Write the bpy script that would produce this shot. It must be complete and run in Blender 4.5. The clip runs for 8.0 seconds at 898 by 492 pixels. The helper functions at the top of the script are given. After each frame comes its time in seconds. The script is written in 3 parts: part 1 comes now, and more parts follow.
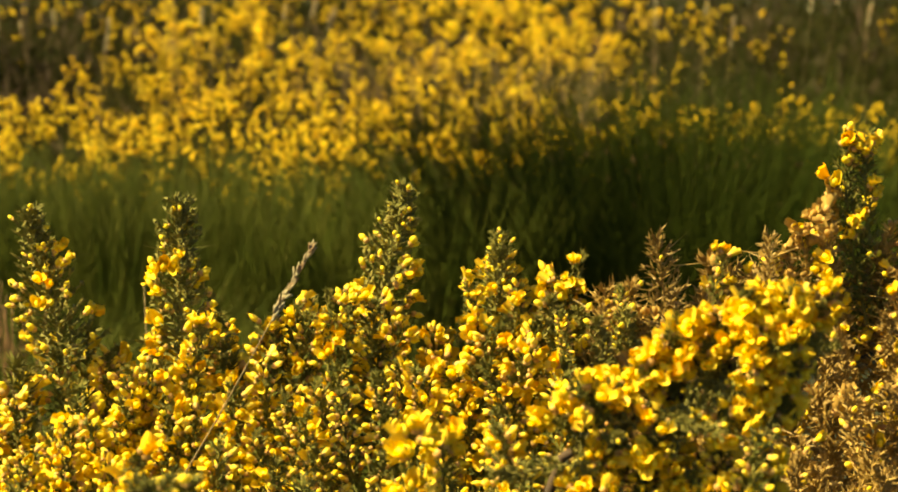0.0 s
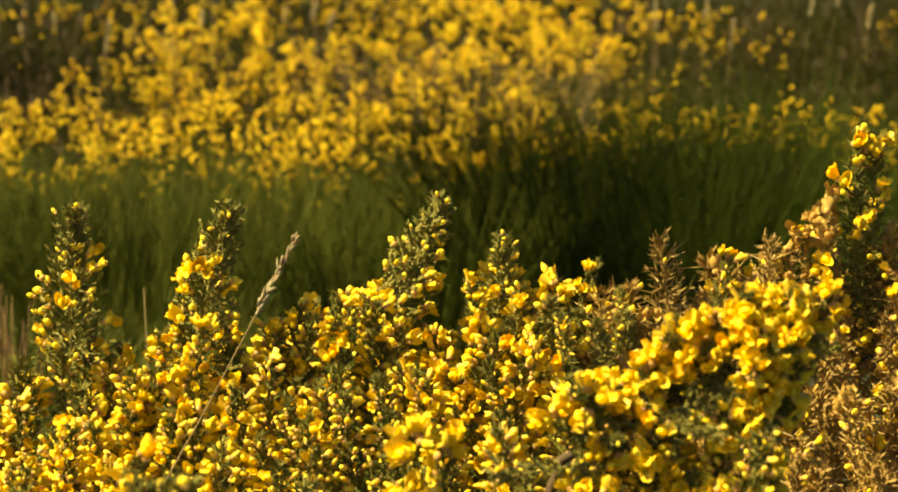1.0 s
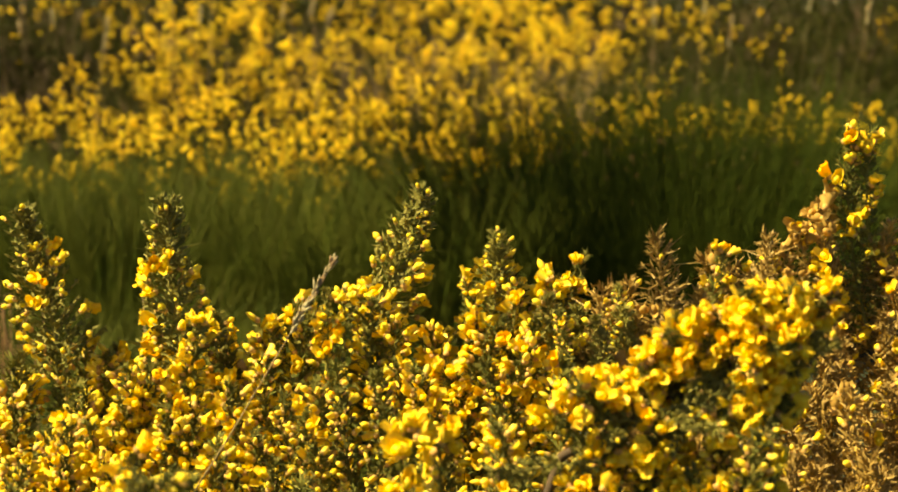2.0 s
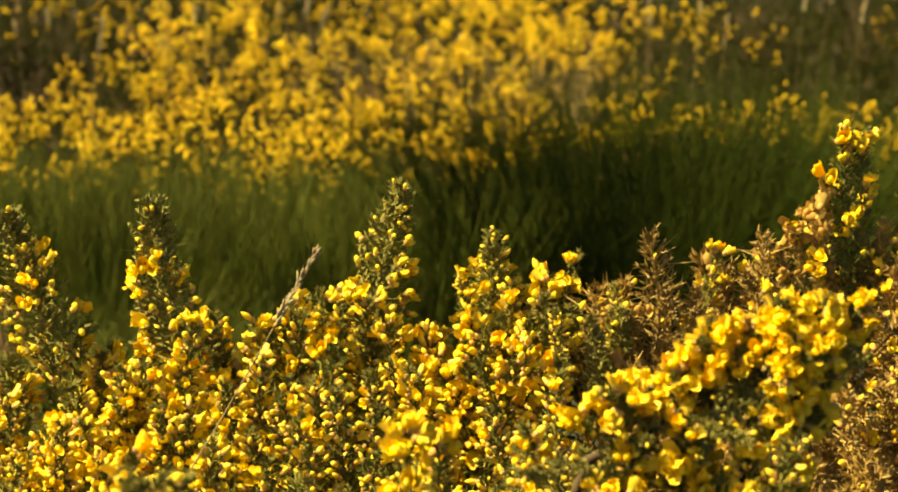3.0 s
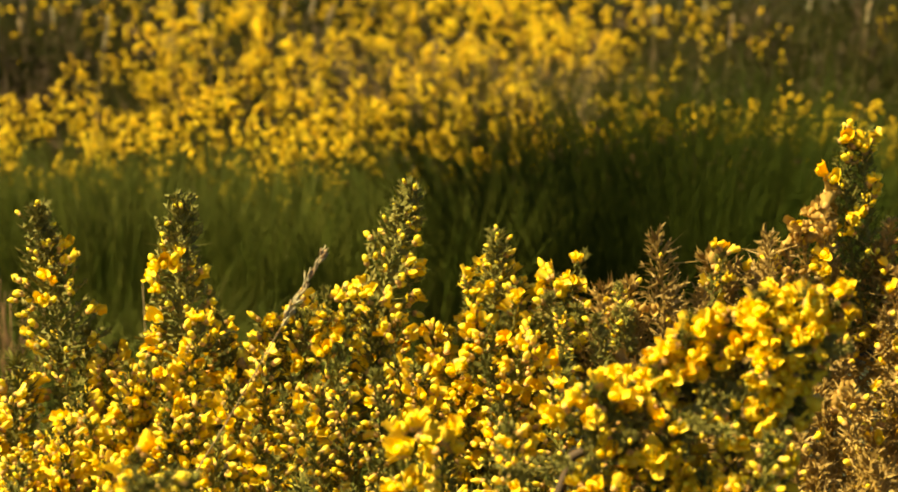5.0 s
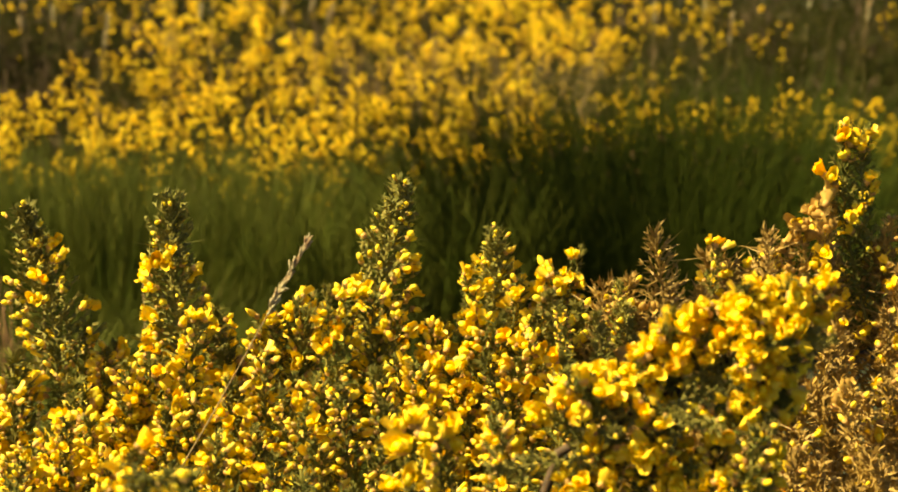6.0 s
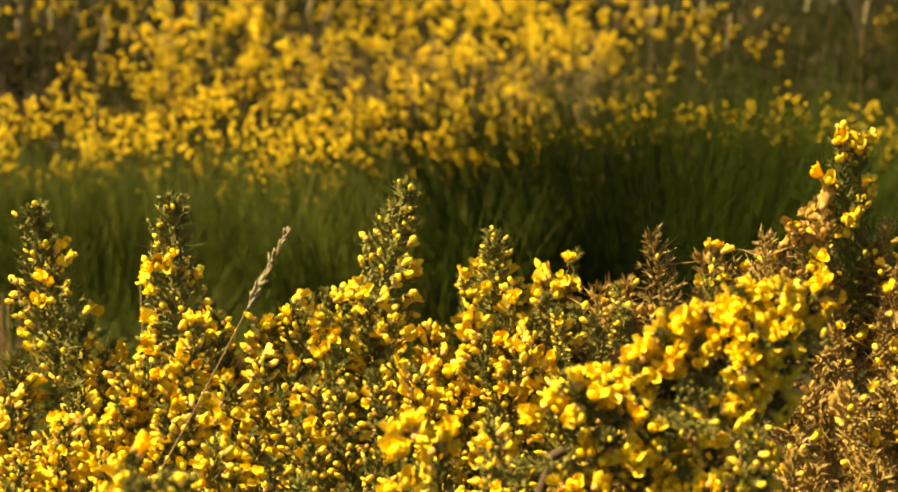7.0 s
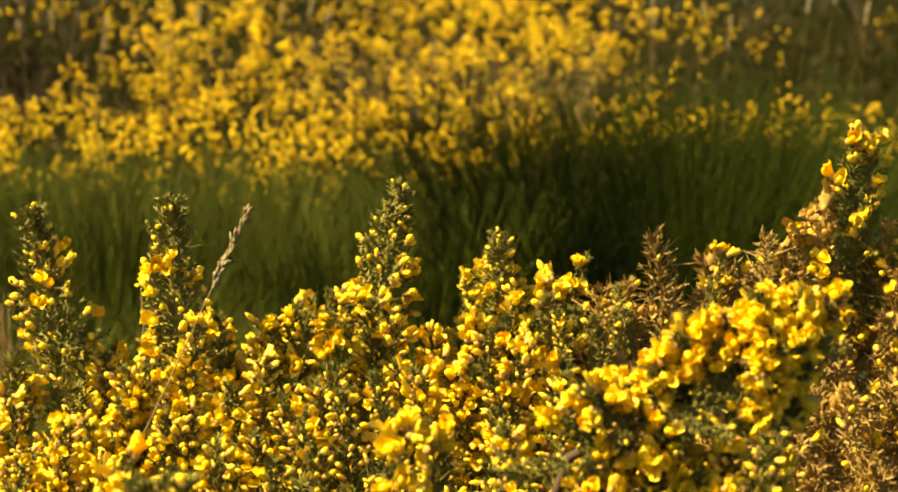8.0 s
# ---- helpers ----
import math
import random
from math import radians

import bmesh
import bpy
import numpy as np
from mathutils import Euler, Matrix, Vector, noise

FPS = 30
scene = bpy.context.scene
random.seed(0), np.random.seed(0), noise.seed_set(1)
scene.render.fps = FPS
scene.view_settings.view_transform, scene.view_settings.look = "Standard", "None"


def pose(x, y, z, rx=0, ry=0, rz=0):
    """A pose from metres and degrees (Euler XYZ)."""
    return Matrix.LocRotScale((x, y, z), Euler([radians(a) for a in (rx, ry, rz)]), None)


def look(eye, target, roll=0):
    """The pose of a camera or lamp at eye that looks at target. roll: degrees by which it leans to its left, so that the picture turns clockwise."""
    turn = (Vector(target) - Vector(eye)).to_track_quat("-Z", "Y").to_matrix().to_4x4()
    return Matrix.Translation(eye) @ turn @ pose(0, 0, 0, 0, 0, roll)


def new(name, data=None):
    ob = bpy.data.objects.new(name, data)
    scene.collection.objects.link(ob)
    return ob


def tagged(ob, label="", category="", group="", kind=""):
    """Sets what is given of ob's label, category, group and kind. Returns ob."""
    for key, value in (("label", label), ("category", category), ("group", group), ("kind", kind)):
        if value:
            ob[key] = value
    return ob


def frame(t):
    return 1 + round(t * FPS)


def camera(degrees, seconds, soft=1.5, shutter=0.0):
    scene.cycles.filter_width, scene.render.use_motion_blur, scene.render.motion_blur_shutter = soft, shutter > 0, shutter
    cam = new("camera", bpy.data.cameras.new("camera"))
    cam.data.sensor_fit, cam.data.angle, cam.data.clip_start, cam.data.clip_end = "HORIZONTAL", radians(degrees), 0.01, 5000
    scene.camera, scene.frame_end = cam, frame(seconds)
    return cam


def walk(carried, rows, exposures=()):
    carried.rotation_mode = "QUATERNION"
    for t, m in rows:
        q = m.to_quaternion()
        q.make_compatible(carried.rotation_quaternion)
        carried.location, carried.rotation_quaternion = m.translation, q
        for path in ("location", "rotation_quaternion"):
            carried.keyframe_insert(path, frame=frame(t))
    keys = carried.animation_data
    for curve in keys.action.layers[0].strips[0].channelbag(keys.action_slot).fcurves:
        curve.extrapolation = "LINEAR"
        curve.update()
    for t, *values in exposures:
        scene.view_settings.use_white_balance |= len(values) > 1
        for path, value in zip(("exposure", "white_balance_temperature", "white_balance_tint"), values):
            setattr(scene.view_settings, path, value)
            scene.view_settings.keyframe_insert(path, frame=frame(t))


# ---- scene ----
cam = camera(15, 8.0, soft=1.9)
cam.data.dof.use_dof = True
cam.data.dof.focus_distance = 4.36
cam.data.dof.aperture_fstop = 9.5

# the tripod trembles a little: seconds, pan and tilt in hundredths of a degree
TREMBLE = [(0.0, 7.7, 3.8), (0.5, 8.6, 3.8), (1.0, 7.7, 7.7), (1.5, 7.7, 3.6), (3.0, -2.9, 1.0), (3.5, -2.9, 1.4), (4.0, 0.0, 0.0),
           (4.5, 4.8, 1.0), (6.0, 5.8, -4.3), (6.5, 3.8, -1.0), (7.0, 1.0, 1.0), (7.5, 2.9, 0.0), (8.0, 2.9, 2.9)]
walk(cam, [(t, pose(0, 0, 1.6, 81.5 + tilt / 100, 0, pan / 100)) for t, pan, tilt in TREMBLE],
     exposures=[(0.0, 1.42, 7350, 9), (4.7, 1.42, 7350, 9), (6.0, 1.48, 7500, 11), (8.0, 1.48, 7500, 11)])

# ---------------------------------------------------------------- light
SUN_FROM = Vector((-0.60, -0.12, 0.74)).normalized()
world = bpy.data.worlds.new("world")
scene.world = world
world.use_nodes = True
wn = world.node_tree.nodes
sky = wn.new("ShaderNodeTexSky")
sky.sky_type, sky.sun_disc = "NISHITA", False
sky.air_density, sky.dust_density = 0.5, 1.2
sky.sun_elevation = math.asin(SUN_FROM.z)
sky.sun_rotation = math.atan2(SUN_FROM.x, SUN_FROM.y)
wn["Background"].inputs["Strength"].default_value = 0.05
world.node_tree.links.new(sky.outputs["Color"], wn["Background"].inputs["Color"])
sun = new("sun", bpy.data.lights.new("sun", "SUN"))
sun.data.energy, sun.data.angle, sun.data.color = 5.0, radians(0.6), (1.0, 0.83, 0.46)
sun.matrix_world = look(SUN_FROM * 30, (0, 0, 0))


# ---------------------------------------------------------------- materials
def material(name, base, rough=0.6, vary=0.25, grain=60.0, other=None, through_light=0.0, sheen=0.3, bump=0.0, hue=0.0):
    """Two scales of noise between base and other, a random shade for each object and island, some light let through."""
    m = bpy.data.materials.new(name)
    m.use_nodes = True
    nt = m.node_tree
    n, l = nt.nodes, nt.links
    bsdf = n["Principled BSDF"]
    coord = n.new("ShaderNodeTexCoord")
    fine, broad = n.new("ShaderNodeTexNoise"), n.new("ShaderNodeTexNoise")
    fine.inputs["Scale"].default_value, broad.inputs["Scale"].default_value = grain, grain / 9
    l.new(coord.outputs["Object"], fine.inputs["Vector"])
    l.new(coord.outputs["Object"], broad.inputs["Vector"])
    info, geo = n.new("ShaderNodeObjectInfo"), n.new("ShaderNodeNewGeometry")
    mix = n.new("ShaderNodeMix")
    mix.data_type = "RGBA"
    o = other or tuple(c * 0.6 for c in base)
    mix.inputs["A"].default_value, mix.inputs["B"].default_value = (*base, 1), (*o, 1)
    add = n.new("ShaderNodeMath")
    add.operation = "ADD"
    l.new(fine.outputs["Fac"], add.inputs[0])
    l.new(broad.outputs["Fac"], add.inputs[1])
    ramp = n.new("ShaderNodeMapRange")
    ramp.inputs["From Min"].default_value, ramp.inputs["From Max"].default_value = 0.75, 1.25
    l.new(add.outputs[0], ramp.inputs["Value"])
    isl = n.new("ShaderNodeMath")
    isl.operation = "MULTIPLY_ADD"
    isl.inputs[1].default_value, isl.inputs[2].default_value = 0.7, -0.25
    l.new(geo.outputs["Random Per Island"], isl.inputs[0])
    tot = n.new("ShaderNodeMath")
    tot.operation, tot.use_clamp = "ADD", True
    l.new(ramp.outputs["Result"], tot.inputs[0])
    l.new(isl.outputs[0], tot.inputs[1])
    l.new(tot.outputs[0], mix.inputs["Factor"])
    hsv = n.new("ShaderNodeHueSaturation")
    val = n.new("ShaderNodeMapRange")
    val.inputs["To Min"].default_value, val.inputs["To Max"].default_value = 1 - vary, 1 + vary
    l.new(info.outputs["Random"], val.inputs["Value"])
    l.new(val.outputs["Result"], hsv.inputs["Value"])
    if hue:
        hv = n.new("ShaderNodeMapRange")
        hv.inputs["To Min"].default_value, hv.inputs["To Max"].default_value = 0.5 - hue, 0.5 + hue
        l.new(geo.outputs["Random Per Island"], hv.inputs["Value"])
        l.new(hv.outputs["Result"], hsv.inputs["Hue"])
    l.new(mix.outputs["Result"], hsv.inputs["Color"])
    l.new(hsv.outputs["Color"], bsdf.inputs["Base Color"])
    bsdf.inputs["Roughness"].default_value = rough
    bsdf.inputs["Specular IOR Level"].default_value = sheen
    if bump:
        b = n.new("ShaderNodeBump")
        b.inputs["Distance"].default_value = bump
        l.new(fine.outputs["Fac"], b.inputs["Height"])
        l.new(b.outputs["Normal"], bsdf.inputs["Normal"])
    if through_light:
        tr, ms = n.new("ShaderNodeBsdfTranslucent"), n.new("ShaderNodeMixShader")
        l.new(hsv.outputs["Color"], tr.inputs["Color"])
        ms.inputs["Fac"].default_value = through_light
        l.new(bsdf.outputs["BSDF"], ms.inputs[1])
        l.new(tr.outputs["BSDF"], ms.inputs[2])
        l.new(ms.outputs["Shader"], n["Material Output"].inputs["Surface"])
    return m


PETAL = material("petal", (0.95, 0.82, 0.075), 0.42, 0.08, 160, (0.94, 0.65, 0.020), 0.30, 0.3, hue=0.012)
PETAL_BUD = material("petal_bud", (0.94, 0.82, 0.11), 0.42, 0.10, 160, (0.94, 0.69, 0.03), 0.25, 0.3, hue=0.01)
PETAL_OLD = material("petal_old", (0.94, 0.70, 0.030), 0.6, 0.12, 160, (0.90, 0.56, 0.020), 0.30, 0.15, hue=0.012)
PETAL_FAR = material("petal_far", (0.95, 0.78, 0.040), 0.5, 0.10, 90, (0.93, 0.60, 0.018), 0.25, 0.2, hue=0.015)
CALYX = material("calyx", (0.72, 0.50, 0.14), 0.75, 0.2, 200, (0.52, 0.27, 0.08), 0.15)
PETAL_DRY = material("petal_dry", (0.58, 0.40, 0.09), 0.8, 0.15, 160, (0.42, 0.25, 0.055), 0.25)
SPINE = material("spine", (0.070, 0.092, 0.015), 0.65, 0.30, 45, (0.195, 0.175, 0.040), 0.0, 0.12)
SPINE_DRY = material("spine_dry", (0.43, 0.295, 0.075), 0.6, 0.2, 45, (0.24, 0.155, 0.036), 0.0, 0.3)
SPINE_YOUNG = material("spine_young", (0.125, 0.135, 0.028), 0.65, 0.25, 45, (0.27, 0.24, 0.060), 0.0, 0.12)
# far spines much darker than near ones: shade between the flowers painted in
SPINE_FAR_SHADED = material("spine_far_shaded", (0.018, 0.027, 0.004), 0.75, 0.3, 14, (0.038, 0.036, 0.007), 0.0, 0.06)
WOOD = material("wood", (0.14, 0.09, 0.05), 0.85, 0.2, 120, (0.07, 0.05, 0.03), bump=0.001)
# dark green rush, darkened further: the shade inside the stand is in its colour
RUSH_SHADED = material("rush", (0.014, 0.026, 0.002), 0.75, 0.25, 7, (0.038, 0.050, 0.006), 0.0, 0.06)
GRASS = material("grass", (0.044, 0.068, 0.007), 0.65, 0.2, 6, (0.105, 0.112, 0.018), 0.1, 0.08)
STRAW = material("straw", (0.44, 0.33, 0.15), 0.7, 0.2, 40, (0.28, 0.20, 0.08), 0.1)
STRAW_RED = material("straw_red", (0.21, 0.115, 0.038), 0.8, 0.2, 40, (0.11, 0.065, 0.025))
SEED = material("seed_head", (0.52, 0.50, 0.29), 0.8, 0.15, 90, (0.34, 0.22, 0.11), 0.2)
SOIL = material("soil", (0.030, 0.024, 0.012), 0.95, 0.0, 3.0, (0.022, 0.030, 0.009), bump=0.03)


# ---------------------------------------------------------------- mesh tools
class Shape:
    """Vertices, faces and material numbers, gathered fast."""

    def __init__(self):
        self.v, self.f, self.m = [], [], []

    def spike(self, p, d, length, r, mat=0, sides=3):
        """A tapering thorn from p along d."""
        side = d.orthogonal().normalized()
        up = d.cross(side)
        k = len(self.v)
        for i in range(sides):
            a = i * math.tau / sides
            self.v.append(p + (side * math.cos(a) + up * math.sin(a)) * r)
        self.v.append(p + d * length)
        for i in range(sides):
            self.f.append((k + i, k + (i + 1) % sides, k + sides))
            self.m.append(mat)

    def tube(self, points, radii, mat=0, sides=5):
        """A tapering tube along points."""
        k, n = len(self.v), len(points)
        side = Vector((1, 0, 0))
        for j, p in enumerate(points):
            d = (points[min(j + 1, n - 1)] - points[max(j - 1, 0)]).normalized()
            s = (side - d * side.dot(d))
            s = s.normalized() if s.length > 0.05 else d.orthogonal().normalized()
            u = d.cross(s)
            for i in range(sides):
                a = i * math.tau / sides
                self.v.append(p + (s * math.cos(a) + u * math.sin(a)) * radii[j])
        for j in range(n - 1):
            for i in range(sides):
                a, b = k + j * sides + i, k + j * sides + (i + 1) % sides
                self.f.append((a, b, b + sides, a + sides))
                self.m.append(mat)
        self.f.append(tuple(k + (n - 1) * sides + i for i in range(sides)))
        self.m.append(mat)

    def pod(self, p, d, length, rx, ry, mat=0, rings=4, sides=6, fat=0.45, hint=None):
        """A rounded, pointed pod from p along d; fat: where it is widest."""
        side = (hint - d * hint.dot(d)).normalized() if hint else d.orthogonal().normalized()
        up = d.cross(side)
        k = len(self.v)
        self.v.append(p.copy())
        for j in range(1, rings):
            s = j / rings
            w = math.sin(math.pi * s ** (math.log(0.5) / math.log(fat))) ** 0.8
            for i in range(sides):
                a = i * math.tau / sides
                self.v.append(p + d * (s * length) + side * (math.cos(a) * rx * w) + up * (math.sin(a) * ry * w))
        e = len(self.v)
        self.v.append(p + d * length)
        for i in range(sides):
            j = (i + 1) % sides
            self.f.append((k, k + 1 + j, k + 1 + i))
            self.m.append(mat)
            for r in range(rings - 2):
                a, b = k + 1 + r * sides + i, k + 1 + r * sides + j
                self.f.append((a, b, b + sides, a + sides))
                self.m.append(mat)
            self.f.append((e - sides + i, e - sides + j, e))
            self.m.append(mat)

    def petal(self, p, out, wide, length, width, cup=0.3, mat=0, thick=0.0004):
        """A curved, notched petal with two faces, growing from p along out; cup bends its sides towards the third axis."""
        nrm = wide.cross(out).normalized()
        k, nu, nv = len(self.v), 4, 3
        for layer in (0, 1):
            for j in range(nv):
                s = j / (nv - 1)
                half = width * 0.5 * (0.28 + 0.72 * math.sin(min(1.0, s * 1.25) * math.pi / 2)) * (1.0 if s < 0.9 else 0.72)
                for i in range(nu):
                    u = 2 * i / (nu - 1) - 1
                    lift = cup * width * (u * u) * 0.6 - cup * length * 0.5 * s * s
                    reach = length * s * (1 - 0.10 * (s > 0.9) * (1 - abs(u)))
                    self.v.append(p + out * reach + wide * (half * u) + nrm * (lift + layer * thick))
        for layer in (0, 1):
            for j in range(nv - 1):
                for i in range(nu - 1):
                    a = k + layer * nu * nv + j * nu + i
                    q = (a, a + 1, a + nu + 1, a + nu)
                    self.f.append(q if layer else q[::-1])
                    self.m.append(mat)

    def mesh(self, name, *mats, smooth=True):
        me = bpy.data.meshes.new(name)
        me.from_pydata([tuple(v) for v in self.v], [], self.f)
        for m in mats:
            me.materials.append(m)
        me.polygons.foreach_set("material_index", self.m)
        if smooth:
            me.polygons.foreach_set("use_smooth", [True] * len(self.f))
        me.update()
        return me


def child(name, mesh, parent, m=None, label="", scale=1.0):
    ob = new(name, mesh)
    ob.parent = parent
    if m is not None:
        ob.matrix_basis = m @ Matrix.Scale(scale, 4)
    if label:
        ob["label"] = label
    return ob


def thing(name, x, y, z, label, category, group="", kind=""):
    ob = new(name)
    ob.location = (x, y, z)
    ob.empty_display_size = 0.1
    return tagged(ob, label, category, group, kind)


def tilted(d, spread, rng):
    """The direction d thrown off by about spread."""
    v = Vector((rng.gauss(0, 1), rng.gauss(0, 1), rng.gauss(0, 1))) * spread + d
    return v.normalized()


def frame_from(p, d, spin):
    """A pose at p whose z axis is d, turned by spin about it."""
    return Matrix.Translation(p) @ d.to_track_quat("Z", "Y").to_matrix().to_4x4() @ Matrix.Rotation(spin, 4, "Z")


# ---------------------------------------------------------------- gorse: flowers
def flower_mesh(seed, petals):
    """A pea flower along z: a hairy calyx, keel and wings, and the folded banner petal standing up."""
    r = random.Random(seed)
    s = Shape()
    z, y, x = Vector((0, 0, 1)), Vector((0, 1, 0)), Vector((1, 0, 0))
    o = Vector((0, 0, 0))
    s.pod(o, (z + y * 0.05).normalized(), 0.0105, 0.0042, 0.0045, 1, 3, 6, 0.4, x)
    d = (z - y * r.uniform(0.05, 0.25)).normalized()
    s.pod(z * 0.003, d, 0.0150, 0.0046, 0.0060, 0, 4, 6, 0.58, x)
    for sgn in (-1, 1):
        dw = (z + x * sgn * r.uniform(0.05, 0.20) - y * 0.1).normalized()
        s.petal(z * 0.004 + x * sgn * 0.0026, dw, (y * 0.95 + x * sgn * 0.2).normalized() * -sgn, 0.0140, 0.0095, 0.30, 0)
    lean = r.uniform(0.05, 0.55)
    out = (z * math.cos(lean) + y * math.sin(lean)).normalized()
    s.petal(z * 0.004 + y * 0.0030, out, -x, 0.0170, r.uniform(0.0120, 0.0155), r.uniform(-0.75, -0.45), 0)
    return s.mesh("flower", petals, CALYX)


def bud_mesh(seed):
    """A half-open bud: the calyx and the petals still rolled together."""
    r = random.Random(seed)
    s = Shape()
    z = Vector((0, 0, 1))
    s.pod(Vector((0, 0, 0)), z, 0.0090, 0.0036, 0.0038, 1, 3, 6, 0.45)
    s.pod(z * 0.0025, (z + Vector((0.12, 0.05, 0))).normalized(), r.uniform(0.011, 0.0145), 0.0034, 0.0044, 0, 4, 6, 0.55)
    return s.mesh("bud", PETAL_BUD, CALYX)


FLOWERS = [flower_mesh(i, PETAL_OLD if i == 2 else PETAL) for i in range(7)]
FLOWERS_DRY = [flower_mesh(20 + i, PETAL_DRY) for i in range(2)]
BUDS = [bud_mesh(40 + i) for i in range(3)]


# ---------------------------------------------------------------- gorse: sprigs
def sprig_kind(seed, length, width, flowers, buds, start=0.25, stop=0.85, dry=False, nodes=44, big=1.0, thorns=0, even=False, spine=None, stout=1.0):
    """A spiny shoot along z and the places of the flowers on it. Returns the mesh and (name, meshes, pose, scale) of each bloom."""
    r = random.Random(seed)
    s = Shape()
    z = Vector((0, 0, 1))
    bow = Vector((r.uniform(-1, 1), r.uniform(-1, 1), 0)) * 0.06 * length

    def axis(u):
        return z * (length * u) + bow * math.sin(u * math.pi)

    s.tube([axis(u / 6) for u in range(7)], [0.0030 * (1 - 0.75 * u / 6) for u in range(7)], 0, 5)
    tips = []
    for i in range(nodes):
        u = 0.02 + 0.96 * (i + r.random() * 0.6) / nodes
        a = i * 2.39996 + r.uniform(-0.5, 0.5)
        reach = width * (0.20 + 0.80 * (1 - u) ** 0.6) * r.uniform(0.6, 1.15)
        d = (Vector((math.cos(a), math.sin(a), 0)) + z * (0.35 + 1.0 * u)).normalized()
        p = axis(u)
        s.spike(p, d, reach, 0.0014)
        tips.append((u, p, d, reach))
        for k in range(12 if not dry else 8):
            w = r.uniform(0.12, 1.0) ** 0.8
            e = tilted(d, 0.62, r)
            s.spike(p + d * (reach * w * 0.97), e, r.uniform(0.008, 0.017) * (1.15 - 0.35 * w), (0.0016 if not dry else 0.0014) * stout)
    for i in range(12):
        s.spike(axis(0.96), tilted(z, 0.4, r), r.uniform(0.008, 0.016), 0.0011)
    for i in range(thorns):
        a = r.uniform(0, math.tau)
        d = Vector((math.cos(a), math.sin(a), r.uniform(-0.05, 0.5))).normalized()
        s.spike(axis(r.uniform(0.1, 0.85)) + d * width * 0.3, d, r.uniform(0.035, 0.050), 0.0013)
    blooms = []
    if even:
        # blossom all round and all along the shoot, each bloom in the axil of a spine
        total = flowers + buds
        small = Shape()
        for i in range(total):
            u = start + (stop - start) * (i + r.random()) / total
            a = i * 2.39996 + r.uniform(-0.6, 0.6)
            d = (Vector((math.cos(a), math.sin(a), 0)) + z * (0.15 + 0.9 * u * u)).normalized()
            q = axis(u) + d * (width * (0.45 + 0.55 * (1 - u)) * r.uniform(0.25, 0.85))
            e = tilted(d, 0.25, r)
            opened = r.random() < flowers / total
            if opened:
                blooms.append(("flower", FLOWERS_DRY if dry and r.random() < 0.2 else FLOWERS, frame_from(q, e, r.uniform(0, 6.28)), big * r.uniform(0.90, 1.20)))
            else:
                k = big * r.uniform(0.9, 1.35)
                small.pod(q, e, r.uniform(0.008, 0.013) * k, 0.0036 * k, 0.0038 * k, 1, 3, 6, 0.45)
                small.pod(q + e * (0.003 * k), tilted(e, 0.12, r), r.uniform(0.0125, 0.0165) * k, 0.0030 * k, 0.0042 * k, 0, 4, 6, r.uniform(0.45, 0.65))
        blooms.append(("blossom", [small.mesh("blossom", PETAL_BUD, CALYX)], Matrix(), 1.0))
        flowers = buds = 0
    pick = [t for t in tips if start < t[0] < stop]
    r.shuffle(pick)
    knots = pick[:max(1, flowers // 2)]
    for i in range(flowers):
        u, p, d, reach = knots[i % len(knots)]
        q = p + d * (reach * r.uniform(0.55, 1.0)) + Vector((r.gauss(0, 1), r.gauss(0, 1), r.gauss(0, 1))) * 0.004
        e = tilted((d - z * 0.10).normalized(), 0.35, r)
        blooms.append(("flower", FLOWERS_DRY if dry and r.random() < 0.75 else FLOWERS, frame_from(q, e, r.uniform(0, 6.28)), big * r.uniform(1.0, 1.4)))
    high = [t for t in tips if t[0] > start]
    for i in range(buds):
        u, p, d, reach = r.choice(high)
        q = p + d * (reach * r.uniform(0.5, 1.0))
        blooms.append(("bud", BUDS, frame_from(q, tilted((d + z * 0.15).normalized(), 0.4, r), r.uniform(0, 6.28)), r.uniform(1.05, 1.55) * (0.7 if thorns and u > 0.6 else 1.0)))
    return s.mesh("sprig", spine or (SPINE_DRY if dry else SPINE), smooth=False), blooms


BLOOM = [sprig_kind(100 + i, 0.17, 0.034, 5 + i % 4, 7, 0.35, 0.97, nodes=33) for i in range(6)]
GREEN = [sprig_kind(120 + i, 0.17, 0.036, 2, 5, 0.4, 0.9, nodes=40) for i in range(3)]
SPIRE = [sprig_kind(140 + i, 0.25, 0.078, 18, 44, 0.05, 0.66, nodes=112, thorns=12, spine=SPINE_YOUNG, stout=1.7) for i in range(3)]
COLUMN = [sprig_kind(200 + i, 0.24, 0.038, 22 + 4 * (i % 3), 30, 0.15, (0.92, 1.0)[i % 2], nodes=50, even=True) for i in range(6)]
BUDDED = [sprig_kind(210 + i, 0.24, 0.042, 6, 30, 0.20, 0.88, nodes=56, even=True) for i in range(3)]
BROWN_COLUMN = [sprig_kind(220 + i, 0.24, 0.046, 2 + 3 * i, 5, 0.30, 0.97, True, nodes=64, even=True, thorns=10, stout=1.4) for i in range(3)]
TORCH = [sprig_kind(150 + i, 0.20, 0.036, 17, 3, 0.25, 1.0, nodes=42) for i in range(3)]
